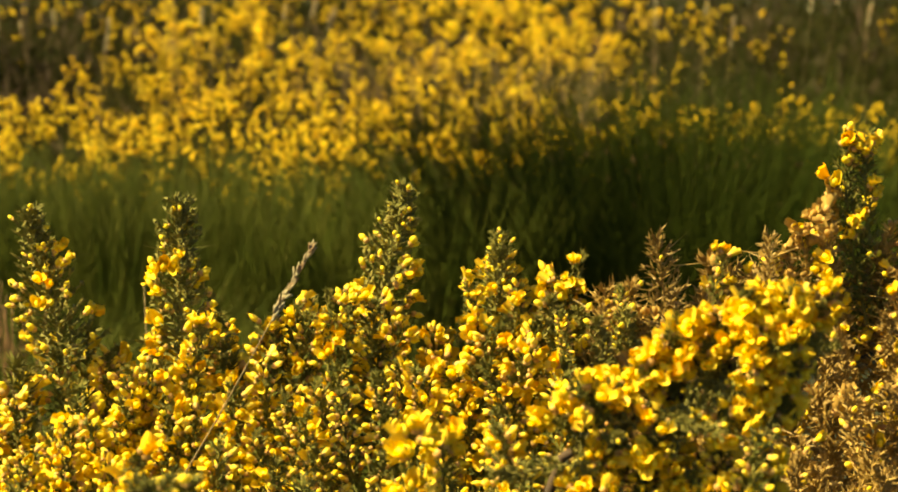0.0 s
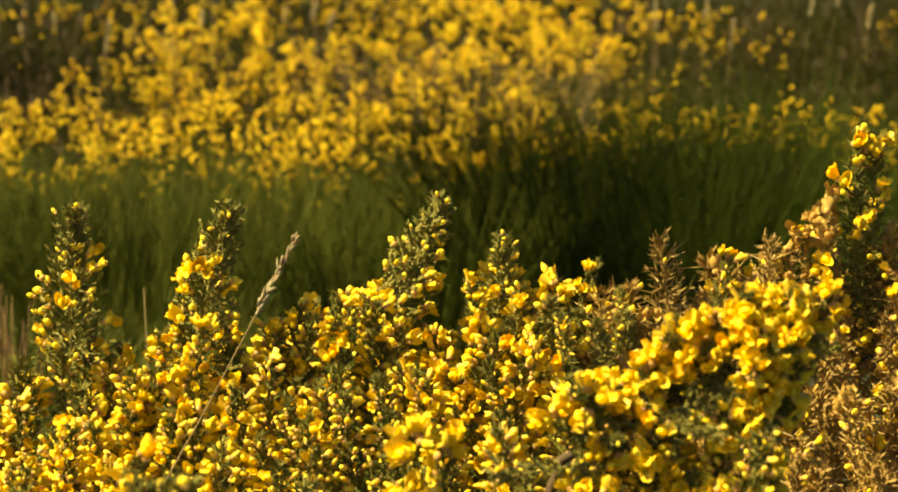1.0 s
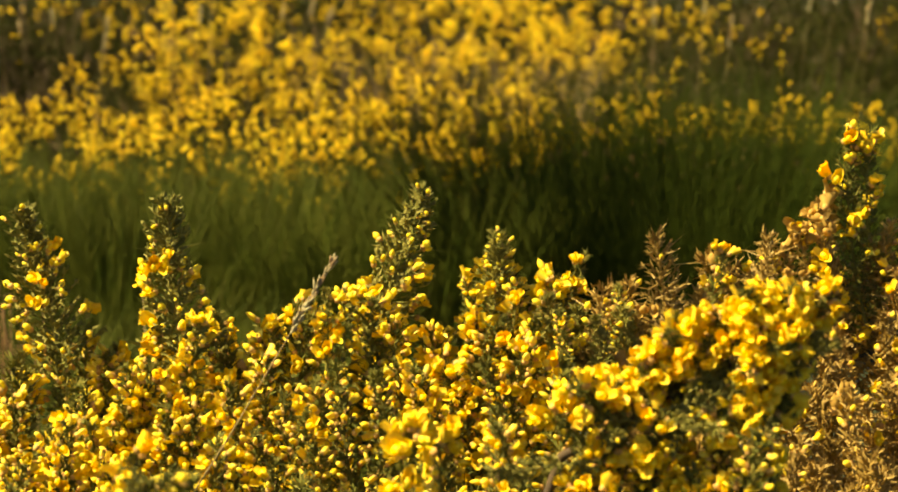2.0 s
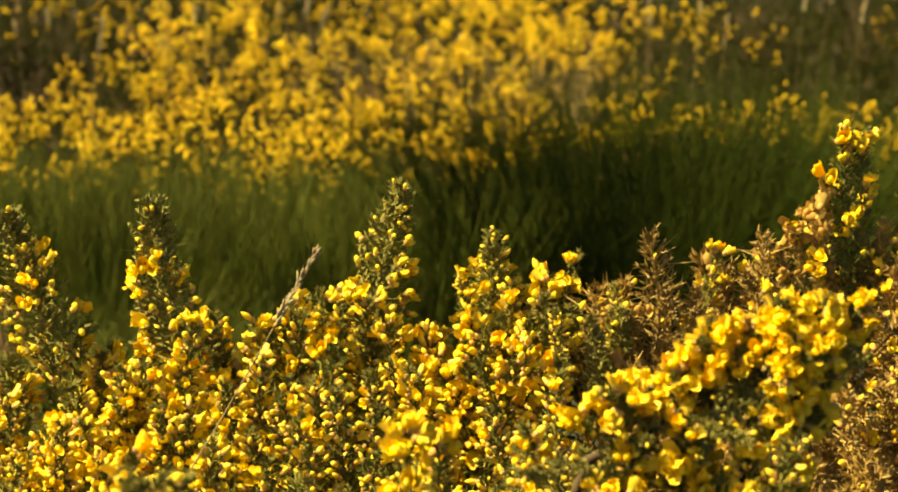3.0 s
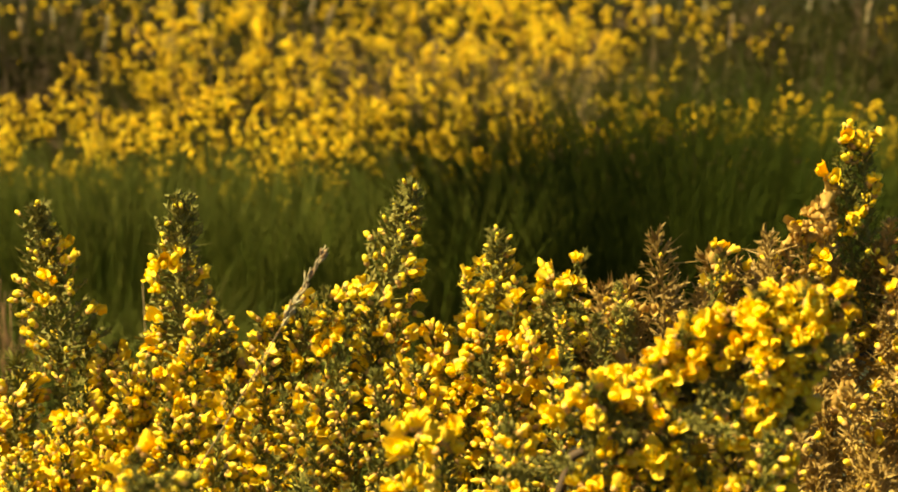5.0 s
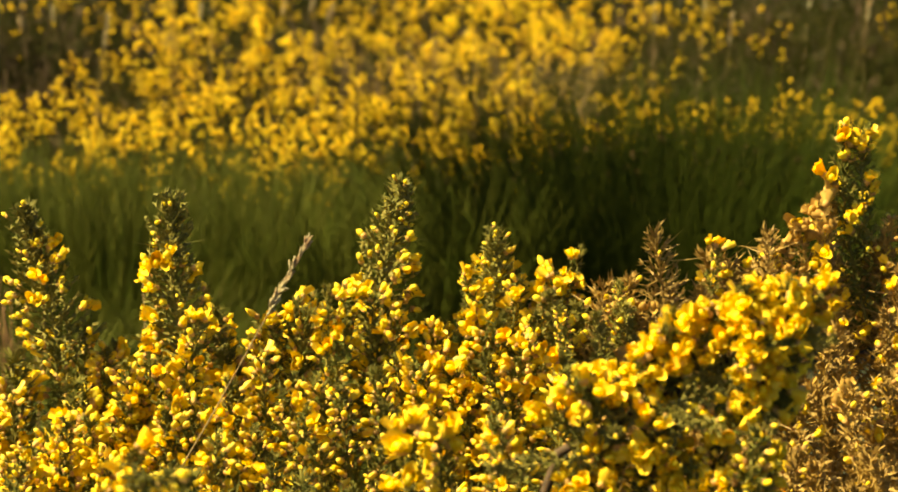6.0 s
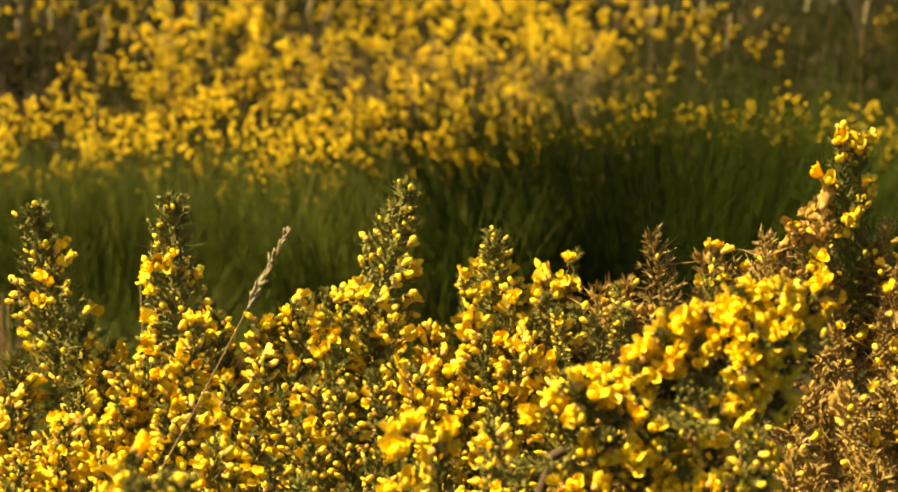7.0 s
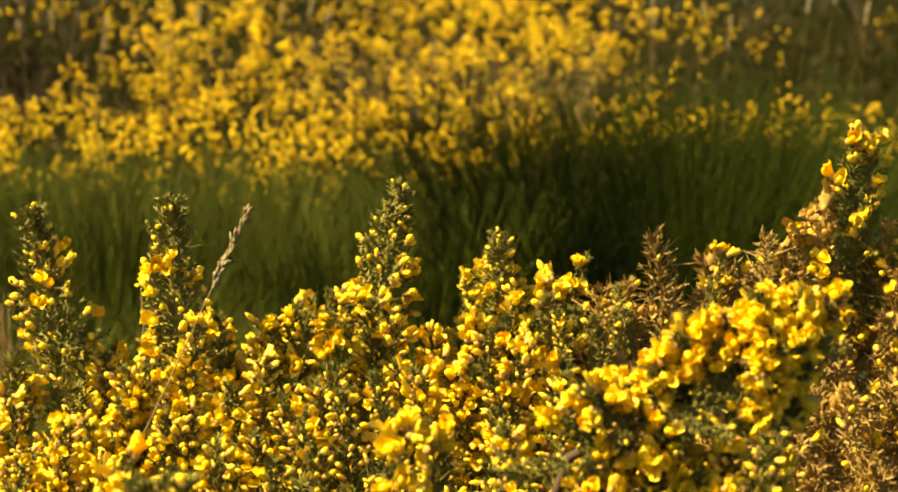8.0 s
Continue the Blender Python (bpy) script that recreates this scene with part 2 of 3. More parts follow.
ARCH = [sprig_kind(155 + i, 0.20, 0.040, 15, 2, 0.30, 1.0, nodes=40, big=1.4) for i in range(3)]
CLUSTER = [sprig_kind(180 + i, 0.070, 0.022, 13, 2, 0.15, 1.0, nodes=20, big=1.20) for i in range(4)]
TALL = [sprig_kind(190 + i, 0.27, 0.044, 15, 8, 0.40, 1.0, nodes=66) for i in range(2)]
BROWN = [sprig_kind(160 + i, 0.19, 0.056, 2, 1, 0.3, 0.95, True, nodes=60, thorns=14, stout=1.4) for i in range(3)]
NEEDLE = [sprig_kind(230 + i, 0.13, 0.034, 0, 2, 0.3, 0.9, nodes=40, spine=SPINE_YOUNG, stout=1.5) for i in range(2)]
BROWN_BLOOM = [sprig_kind(170 + i, 0.19, 0.036, 12, 0, 0.45, 0.98, True, nodes=40) for i in range(2)]


def grow(bush, kind, base, tip, rng, size=None):
    """Sets a sprig of that kind on the bush, from base towards tip (metres in the place), with its blooms as sub-parts."""
    mesh, blooms = kind
    base, tip = Vector(base), Vector(tip)
    d = tip - base
    length = max(v.co.z for v in mesh.vertices) if "reach" not in mesh else mesh["reach"]
    mesh["reach"] = length
    k = size or d.length / length
    sprig = child("sprig", mesh, bush, frame_from(base - bush.location, d.normalized(), rng.uniform(0, 6.28)), scale=k)
    for name, kinds, m, s in blooms:
        bloom = child(name, rng.choice(kinds), sprig, m, scale=s)
        if name == "blossom":
            tagged(bloom, "pale yellow half-open buds", kind="stuff")
    return sprig


def thicket(bush, rng, x0, x1, y0, y1, z0, z1, count, mat, name="inner_growth"):
    """The dense spiny inside of a bush, with woody stems down to its root."""
    s = Shape()
    c = bush.location
    for i in range(count):
        p = Vector((rng.uniform(x0, x1), rng.uniform(y0, y1), z0 + (z1 - z0) * rng.random() ** 0.6)) - c
        d = tilted(Vector((0, 0, 1)), 0.7, rng)
        s.spike(p, d, rng.uniform(0.025, 0.06), 0.0018)
        for k in range(4):
            s.spike(p + d * rng.uniform(0.0, 0.03), tilted(d, 0.8, rng), rng.uniform(0.01, 0.025), 0.0010)
    for i in range(26):
        top = Vector((rng.uniform(x0, x1), rng.uniform(y0, y1), z1 - 0.03)) - c
        foot = Vector((top.x * 0.25 + rng.uniform(-0.05, 0.05), top.y * 0.25 + rng.uniform(-0.05, 0.05), -c.z))
        mid = foot.lerp(top, 0.5) + Vector((top.x, top.y, 0)) * 0.15
        pts = [foot, foot.lerp(mid, 0.5), mid, mid.lerp(top, 0.55), top]
        s.tube(pts, [0.012, 0.010, 0.008, 0.005, 0.003], 1, 5)
    return tagged(child(name, s.mesh(name, mat, WOOD, smooth=False), bush), kind="stuff")


SKYLINE = ((-0.70, 0.805), (-0.55, 0.82), (-0.46, 0.838), (-0.38, 0.855), (-0.24, 0.872), (-0.19, 0.895), (-0.13, 0.885), (-0.06, 0.865), (-0.02, 0.835), (0.02, 0.90), (0.14, 0.93),
           (0.21, 0.905), (0.33, 0.935), (0.40, 0.92), (0.46, 0.935), (0.52, 0.95), (0.72, 0.96))


def canopy(x, y):
    """Height of the shoot tips of the front bushes: a ragged ridge at the back, falling towards the front."""
    back = np.interp(x, [p[0] for p in SKYLINE], [p[1] for p in SKYLINE])
    share = min(1.0, max(0.0, (y - 3.92) / 0.46))
    return 0.725 + (back - 0.725) * share + 0.022 * noise.noise(Vector((x * 7.0, y * 7.0, 2.3)))


def cover(bush, rng, x0, x1, y0, y1, step, kinds, share):
    """Closes the canopy of a front bush with tall shoots; share of them are of the first kinds, in patches."""
    nx, ny = max(1, round((x1 - x0) / step)), max(1, round((y1 - y0) / (step * 1.15)))
    for j in range(ny):
        for i in range(nx):
            x = x0 + (x1 - x0) * (i + 0.5 * (j % 2) + 0.7 * rng.random()) / nx
            y = y0 + (y1 - y0) * (j + rng.random()) / ny
            z = canopy(x, y) + rng.gauss(0, 0.013)
            lean = Vector((rng.gauss(0, 0.13), rng.gauss(-0.08, 0.12), 1)).normalized()
            tip = Vector((x, y, z))
            weight = 0.5 + 0.8 * noise.noise(Vector((x * 9, y * 8, 7.7))) + rng.gauss(0, 0.15)
            grow(bush, rng.choice(kinds[0] if weight < share else kinds[1]), tip - lean * 0.24 * rng.uniform(0.9, 1.1), tip, rng)


# ---------------------------------------------------------------- ground
def build_ground():
    """One sheet to the horizon, uneven near by."""
    xs = [-400, -120, -40, -16, -9] + [-6 + i * 0.4 for i in range(31)] + [9, 16, 40, 120, 400]
    ys = [-400, -100, -30, -8] + [-2 + i * 0.4 for i in range(66)] + [28, 36, 60, 130, 400]
    me = bpy.data.meshes.new("ground")
    vs = []
    for y in ys:
        for x in xs:
            near = max(abs(x) / 9, abs(y - 9) / 16)
            z = 0.05 * noise.noise(Vector((x * 0.9, y * 0.9, 0))) * (near < 1) - 0.03
            vs.append((x, y, z))
    w = len(xs)
    fs = [(j * w + i, j * w + i + 1, (j + 1) * w + i + 1, (j + 1) * w + i) for j in range(len(ys) - 1) for i in range(w - 1)]
    me.from_pydata(vs, [], fs)
    me.materials.append(SOIL)
    tagged(new("ground", me), "dark peaty heath soil with moss and short turf", "ground", kind="structure")


build_ground()

# ---------------------------------------------------------------- the front bushes
FRONT = "flowering gorse bushes in front"
rng = random.Random(7)
bush_a = thing("gorse_bush", -0.42, 4.05, 0.0, "spiny green gorse bush with bright yellow flowers and two tall spires", "gorse bush", FRONT)
bush_b = thing("gorse_bush", 0.0, 4.05, 0.0, "dense gorse bush full of small yellow flowers and buds", "gorse bush", FRONT)
bush_c = thing("gorse_bush", 0.44, 4.10, 0.0, "half-dry gorse bush, brown spines with scattered yellow flowers", "gorse bush", FRONT)
bush_d = thing("gorse_bush", 0.04, 3.45, 0.0, "arching gorse branch crowded with large yellow flowers", "gorse bush", FRONT)
bush_e = thing("gorse_bush", -0.30, 3.42, 0.0, "low gorse shoots with yellow flowers and dark spines", "gorse bush", FRONT)

for bush, x0, x1, mat in ((bush_a, -0.72, -0.22, SPINE), (bush_b, -0.22, 0.24, SPINE), (bush_c, 0.24, 0.74, SPINE_DRY)):
    thicket(bush, rng, x0, x1, 3.90, 4.46, 0.05, 0.68, 2600, mat)

# spires that stand over the canopy
spire_a = grow(bush_a, SPIRE[0], (-0.500, 4.35, 0.780), (-0.540, 4.35, 1.012), rng)
spire_b = grow(bush_a, SPIRE[1], (-0.340, 4.30, 0.780), (-0.346, 4.30, 1.032), rng)
spire_c = grow(bush_b, SPIRE[2], (-0.108, 4.40, 0.795), (-0.056, 4.40, 1.036), rng)
spire_d = grow(bush_b, SPIRE[0], (0.050, 4.40, 0.790), (0.056, 4.40, 0.970), rng)
spire_e = grow(bush_b, TORCH[1], (0.115, 4.40, 0.790), (0.172, 4.40, 0.945), rng)
spire_f = grow(bush_c, BROWN[0], (0.267, 4.30, 0.790), (0.256, 4.30, 0.988), rng)
spire_g = grow(bush_c, TORCH[0], (0.300, 4.35, 0.810), (0.350, 4.35, 0.955), rng)
spire_h = grow(bush_c, TALL[0], (0.536, 4.35, 0.850), (0.506, 4.35, 1.116), rng)
spire_k = grow(bush_c, TALL[1], (0.556, 4.36, 0.850), (0.532, 4.36, 1.108), rng)
grow(bush_c, BROWN_BLOOM[0], (0.500, 4.36, 0.830), (0.470, 4.36, 1.020), rng)
grow(bush_c, BROWN[1], (0.405, 4.36, 0.810), (0.410, 4.36, 0.980), rng)
grow(bush_c, BROWN_BLOOM[1], (0.460, 4.36, 0.800), (0.425, 4.36, 0.955), rng)
torch_m = grow(bush_b, TORCH[1], (-0.170, 4.30, 0.750), (-0.164, 4.30, 0.912), rng)
grow(bush_b, TORCH[2], (0.030, 4.33, 0.780), (0.012, 4.33, 0.925), rng)
grow(bush_c, BROWN_BLOOM[0], (0.500, 4.33, 0.810), (0.480, 4.33, 1.005), rng)
grow(bush_c, BROWN_BLOOM[1], (0.470, 4.34, 0.820), (0.445, 4.34, 0.985), rng)
for x, top in ((-0.232, 0.868), (-0.200, 0.890), (-0.140, 0.905), (-0.100, 0.895), (-0.070, 0.870), (0.085, 0.915), (0.135, 0.925)):
    grow(bush_b, rng.choice(BLOOM), (x - 0.01, 4.32, top - 0.16), (x, 4.32, top), rng)
grow(bush_a, TORCH[0], (-0.330, 4.22, 0.720), (-0.315, 4.22, 0.885), rng)

cover(bush_a, rng, -0.68, -0.22, 3.92, 4.42, 0.061, (COLUMN, BUDDED + GREEN[:1]), 0.66)
cover(bush_b, rng, -0.22, 0.16, 3.92, 4.44, 0.061, (COLUMN, BUDDED + GREEN[:1]), 0.62)
cover(bush_c, rng, 0.19, 0.70, 3.92, 4.44, 0.060, (BROWN_COLUMN, BROWN), 0.55)

for k in range(8):
    x = 0.125 + 0.013 * k
    grow(bush_c, (BROWN[0], NEEDLE[0], BUDDED[1], NEEDLE[1])[k % 4], (x, 4.30 - 0.03 * (k % 3), 0.78), (x + rng.uniform(-0.02, 0.02), 4.29 - 0.03 * (k % 3), 0.905 + rng.uniform(-0.02, 0.02)), rng)

edge = random.Random(17)
for k, (x, top) in enumerate(((0.548, 0.965), (0.566, 0.990), (0.588, 0.975), (0.612, 0.985), (0.600, 0.945), (0.574, 0.935))):
    grow(bush_c, BROWN_COLUMN[k % 3], (x + 0.008, 4.37 - 0.03 * (k // 3), top - 0.235), (x, 4.36 - 0.03 * (k // 3), top), edge)

# the near branch, which swings on its root
stem = Shape()
NEAR_STEM = ((0.07, 3.45, 0.0), (0.075, 3.46, 0.45), (0.09, 3.46, 0.76), (0.125, 3.46, 0.862), (0.229, 3.46, 0.915), (0.312, 3.455, 0.962), (0.368, 3.45, 0.995))
stem.tube([Vector(p) - bush_d.location for p in NEAR_STEM], [0.009, 0.008, 0.0065, 0.0055, 0.0045, 0.0035, 0.002], 0, 6)
child("branch", stem.mesh("branch", WOOD), bush_d, label="arching brown woody branch")


def on_stem(u):
    """A point of the flowering part of the near branch, u from 0 at its bend to 1 at its tip."""
    k = min(int(u * 3), 2)
    return Vector(NEAR_STEM[3 + k]).lerp(Vector(NEAR_STEM[4 + k]), u * 3 - k)


# blossom crowds its upper side and its end
for k in range(25):
    u = 0.10 + 0.90 * (k + 0.5) / 25
    base = on_stem(u) + Vector((rng.uniform(-0.01, 0.01), rng.uniform(-0.02, 0.02), 0))
    way = ((-0.9, 0.5), (-0.45, 0.9), (0.1, 1.0), (-0.7, 0.8), (0.5, 0.7))[k % 5]
    out = Vector((way[0] + rng.uniform(-0.2, 0.2), rng.uniform(-0.5, 0.1), way[1] + rng.uniform(-0.15, 0.15))).normalized()
    grow(bush_d, CLUSTER[k % 4], base + out * (0.004 + 0.016 * (k % 2)), base + out * 0.1, rng, rng.uniform(0.60, 0.80))
# its end is full of blossom all round, and a few clusters hang below
for k in range(8):
    base = on_stem(0.62 + 0.38 * (k + 0.5) / 8) + Vector((0, -0.012, 0))
    out = Vector((rng.uniform(-0.3, 0.6), -0.6, rng.uniform(-0.7, 0.4))).normalized()
    grow(bush_d, CLUSTER[k % 4], base + out * 0.008, base + out * 0.1, rng, rng.uniform(0.58, 0.76))
for u, down in ((0.55, 0.060), (0.64, 0.075), (0.74, 0.070), (0.82, 0.055)):
    base = on_stem(u) - Vector((0, 0.015, 0.012))
    grow(bush_d, CLUSTER[1 + int(u * 10) % 2], base, base + Vector((0.02, -0.02, -down)), rng, 0.85)
# dark spiny side shoots, most of them under the branch
for k in range(28):
    base = on_stem((k + rng.random()) / 28 * 0.92) + Vector((0, rng.uniform(-0.03, 0.02), -0.004))
    out = Vector((rng.uniform(-0.6, 0.9), rng.uniform(-0.4, 0.2), rng.uniform(-0.8, 0.35))).normalized()
    grow(bush_d, NEEDLE[k % 2], base, base + out * 0.1, rng, rng.uniform(0.42, 0.62))
for k in range(14):
    base = Vector((0.09 + 0.24 * (k + rng.random()) / 14, 3.47 + rng.uniform(-0.03, 0.03), 0.66 + 0.05 * rng.random()))
    grow(bush_d, (COLUMN[:2] + NEEDLE[:1] + BUDDED)[k % 6], base, base + Vector((rng.uniform(-0.2, 0.3), rng.uniform(-0.3, 0.1), 1)).normalized() * 0.15, rng, 0.9)
for x, z in ((0.140, 0.850), (0.165, 0.835), (0.205, 0.870), (0.232, 0.845), (0.255, 0.858), (0.283, 0.835)):
    grow(bush_d, CLUSTER[int(x * 100) % 4], (x, 3.44, z - 0.06), (x + 0.004, 3.42, z), rng, 0.85)
thicket(bush_d, rng, 0.08, 0.36, 3.38, 3.60, 0.05, 0.70, 900, SPINE)
for k in range(12):
    base = Vector((-0.40 + 0.36 * rng.random(), 3.42 + rng.uniform(-0.06, 0.06), 0.62 + 0.05 * rng.random()))
    grow(bush_e, rng.choice(TORCH + ARCH), base, base + Vector((rng.uniform(-0.3, 0.3), rng.uniform(-0.3, 0.1), 1)).normalized() * 0.16, rng)
grow(bush_e, ARCH[2], (-0.050, 3.40, 0.76), (-0.046, 3.38, 0.915), rng)
grow(bush_e, ARCH[1], (-0.020, 3.42, 0.74), (-0.012, 3.40, 0.900), rng)
grow(bush_e, ARCH[0], (-0.350, 3.40, 0.74), (-0.322, 3.38, 0.890), rng)
thicket(bush_e, rng, -0.42, -0.04, 3.36, 3.58, 0.05, 0.62, 900, SPINE)


bush_f = thing("gorse_bush", -0.262, 3.0, 0.0, "low dark green gorse shoots with hardly a flower", "gorse bush", FRONT)
for k in range(5):
    grow(bush_f, GREEN[k % 3], (-0.272 + 0.006 * k, 3.0, 0.80), (-0.288 + 0.014 * k, 3.0 + 0.01 * (k % 2), 0.952 - 0.008 * (k % 2)), rng)
thicket(bush_f, rng, -0.30, -0.22, 2.94, 3.06, 0.05, 0.84, 260, SPINE)

# ---------------------------------------------------------------- rushes and grass
def blade(s, p, d, length, r, rng, droop=0.3, mat=0, sides=3):
    """A round rush blade from p, bowing over."""
    side = Vector((d.x, d.y, 0)) + Vector((rng.gauss(0, 0.1), rng.gauss(0, 0.1), 0))
    pts = [p + d * (length * u) + (side - Vector((0, 0, 0.35 * side.length))) * (droop * length * u * u) for u in (0, 0.4, 0.75, 1.0)]
    s.tube(pts, [r, r, r * 0.7, r * 0.12], mat, sides)


def tussock(seed, count, radius, height, spread, r=0.0016, straw=0.05, green=RUSH_SHADED):
    """Green and dry blades of a tussock, as two meshes."""
    rg = random.Random(seed)
    fresh, dry = Shape(), Shape()
    for i in range(count):
        a, q = rg.uniform(0, math.tau), radius * math.sqrt(rg.random())
        p = Vector((math.cos(a) * q, math.sin(a) * q, -0.03))
        d = Vector((math.cos(a) * spread * q / radius + rg.gauss(0, 0.09), math.sin(a) * spread * q / radius + rg.gauss(0, 0.09), 1)).normalized()
        old = rg.random() < straw
        blade(dry if old else fresh, p, d, height * (0.55 if old and straw < 0.1 else 1.0) * (0.45 + 0.65 * rg.random() ** 1.7), r * rg.uniform(0.7, 1.2), rg, rg.uniform(0.05, 0.45))
    return fresh.mesh("foliage", green, smooth=False), dry.mesh("dry_foliage", STRAW, smooth=False)


# blades carry the shade of the tussock's core in their colour
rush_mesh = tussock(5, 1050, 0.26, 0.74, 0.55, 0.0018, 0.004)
rush_small = [tussock(50 + i, 420, 0.20, 0.50, 0.40, 0.0016, 0.03, GRASS) for i in range(3)]
grass_small = [tussock(60 + i, 220, 0.24, 0.28, 0.7, 0.0017, 0.08, GRASS) for i in range(3)]


def put_tussock(name, meshes, x, y, turn, size, label, group):
    ob = thing(name, x, y, 0.0, label, "rush" if name.startswith("rush") else "grass", group)
    ob.rotation_euler.z = turn
    tagged(child("foliage", meshes[0], ob, scale=size), kind="stuff")
    tagged(child("dry_foliage", meshes[1], ob, scale=size, label="dry straw-coloured blades"), kind="stuff")
    return ob


def lone_blade(seed):
    r = random.Random(seed)
    s = Shape()
    blade(s, Vector((0, 0, -0.03)), Vector((0.25, 0, 1)).normalized(), r.uniform(0.55, 0.82), 0.0021, r, r.uniform(0.05, 0.5), 0, 4)
    s.pod(s.v[-6] * 0.97, Vector((0.5, 0.2, 0.8)).normalized(), 0.02, 0.004, 0.004, 1, 3, 4)
    return s.mesh("blade", RUSH_SHADED, STRAW_RED)


BLADES = [lone_blade(500 + i) for i in range(8)]


def outer_blades(ob, count, radius, seed, size=1.0):
    """Blades of a tall tussock that can be told apart."""
    r = random.Random(seed)
    for i in range(count):
        a, q = r.uniform(0, math.tau), radius * math.sqrt(r.random())
        m = Matrix.Translation((math.cos(a) * q, math.sin(a) * q, 0)) @ Matrix.Rotation(a + r.gauss(0, 0.5), 4, "Z") @ Matrix.Rotation(r.gauss(-0.05, 0.16), 4, "Y")
        child("blade", BLADES[i % 8], ob, m, scale=size * r.uniform(0.75, 1.1))


RUSHES = "rush tussocks on the heath"
big_rush = put_tussock("rush_tussock", rush_mesh, 0.52, 9.30, 0.3, 1.0, "tall dark green rush tussock, dense upright blades, shade painted into its colour", RUSHES)
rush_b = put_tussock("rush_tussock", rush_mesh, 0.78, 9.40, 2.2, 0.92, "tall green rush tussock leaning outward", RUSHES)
rush_c = put_tussock("rush_tussock", rush_mesh, 0.26, 9.35, 4.0, 0.60, "tall dark green rush tussock, dense upright blades, shade painted into its colour", RUSHES)
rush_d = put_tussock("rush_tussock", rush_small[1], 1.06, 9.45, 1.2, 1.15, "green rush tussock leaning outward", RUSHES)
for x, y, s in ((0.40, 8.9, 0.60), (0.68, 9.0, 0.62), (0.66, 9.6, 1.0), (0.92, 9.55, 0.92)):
    put_tussock("rush_tussock", rush_mesh, x, y, 9 * x + y, s, "dark green rush tussock in a dense stand, shade painted into its colour", RUSHES)
for x, y, s in ((0.04, 9.0, 0.80), (0.16, 9.2, 0.85), (0.95, 9.1, 1.0), (1.20, 9.2, 1.0), (1.42, 9.3, 0.95), (1.30, 9.6, 1.2), (1.55, 9.6, 1.1)):
    put_tussock("rush_tussock", rush_small[int(x * 10) % 3], x, y, 9 * x + y, s, "fresh green rush tussock with fine blades", RUSHES)
outer_blades(big_rush, 120, 0.24, 1)
outer_blades(rush_b, 150, 0.24, 2, 0.98)
outer_blades(rush_c, 50, 0.24, 3, 0.78)
outer_blades(rush_d, 50, 0.20, 4, 0.80)
# thin stands of old rush blades before the far gorse
for x, y, n in ((-0.30, 9.5, 14), (-0.12, 9.4, 18), (0.06, 9.5, 22), (-0.62, 9.6, 9)):
    outer_blades(thing("rush_tussock", x, y, 0.0, "thin stand of tall dark rush blades", "rush", RUSHES), n, 0.13, round(x * 100) + 500, 0.86)
rg = random.Random(11)
for i in range(39):
    x = -1.45 + 1.45 * (i % 13) / 12 + rg.uniform(-0.06, 0.06)
    y = 8.9 + 0.38 * (i // 13) + rg.uniform(-0.12, 0.12)
    put_tussock("rush_tussock", rush_small[i % 3], x, y, rg.uniform(0, 6), rg.uniform(0.75, 1.05) * (0.9, 0.85, 0.7)[i // 13], "short green rush tussock among grass", RUSHES)
for i in range(70):
    x = rg.uniform(-1.6, -0.08)
    y = rg.uniform(6.2, 9.3)
    put_tussock("grass_tuft", grass_small[i % 3], x, y, rg.uniform(0, 6), rg.uniform(0.7, 1.2), "low tuft of green heath grass", "grass tufts on the heath")


straw_tuft = [tussock(70 + i, 420, 0.24, 0.58, 0.6, 0.0014, 0.92, GRASS) for i in range(2)]
for x, y, s in ((0.10, 11.9, 1.0), (0.28, 12.1, 0.9), (-0.05, 12.2, 0.95), (-0.85, 11.7, 0.8)):
    put_tussock("dry_grass_tuft", straw_tuft[int(y * 10) % 2], x, y, 5 * x, s, "pale dry grass tuft between gorse bushes", "dry grass tufts")


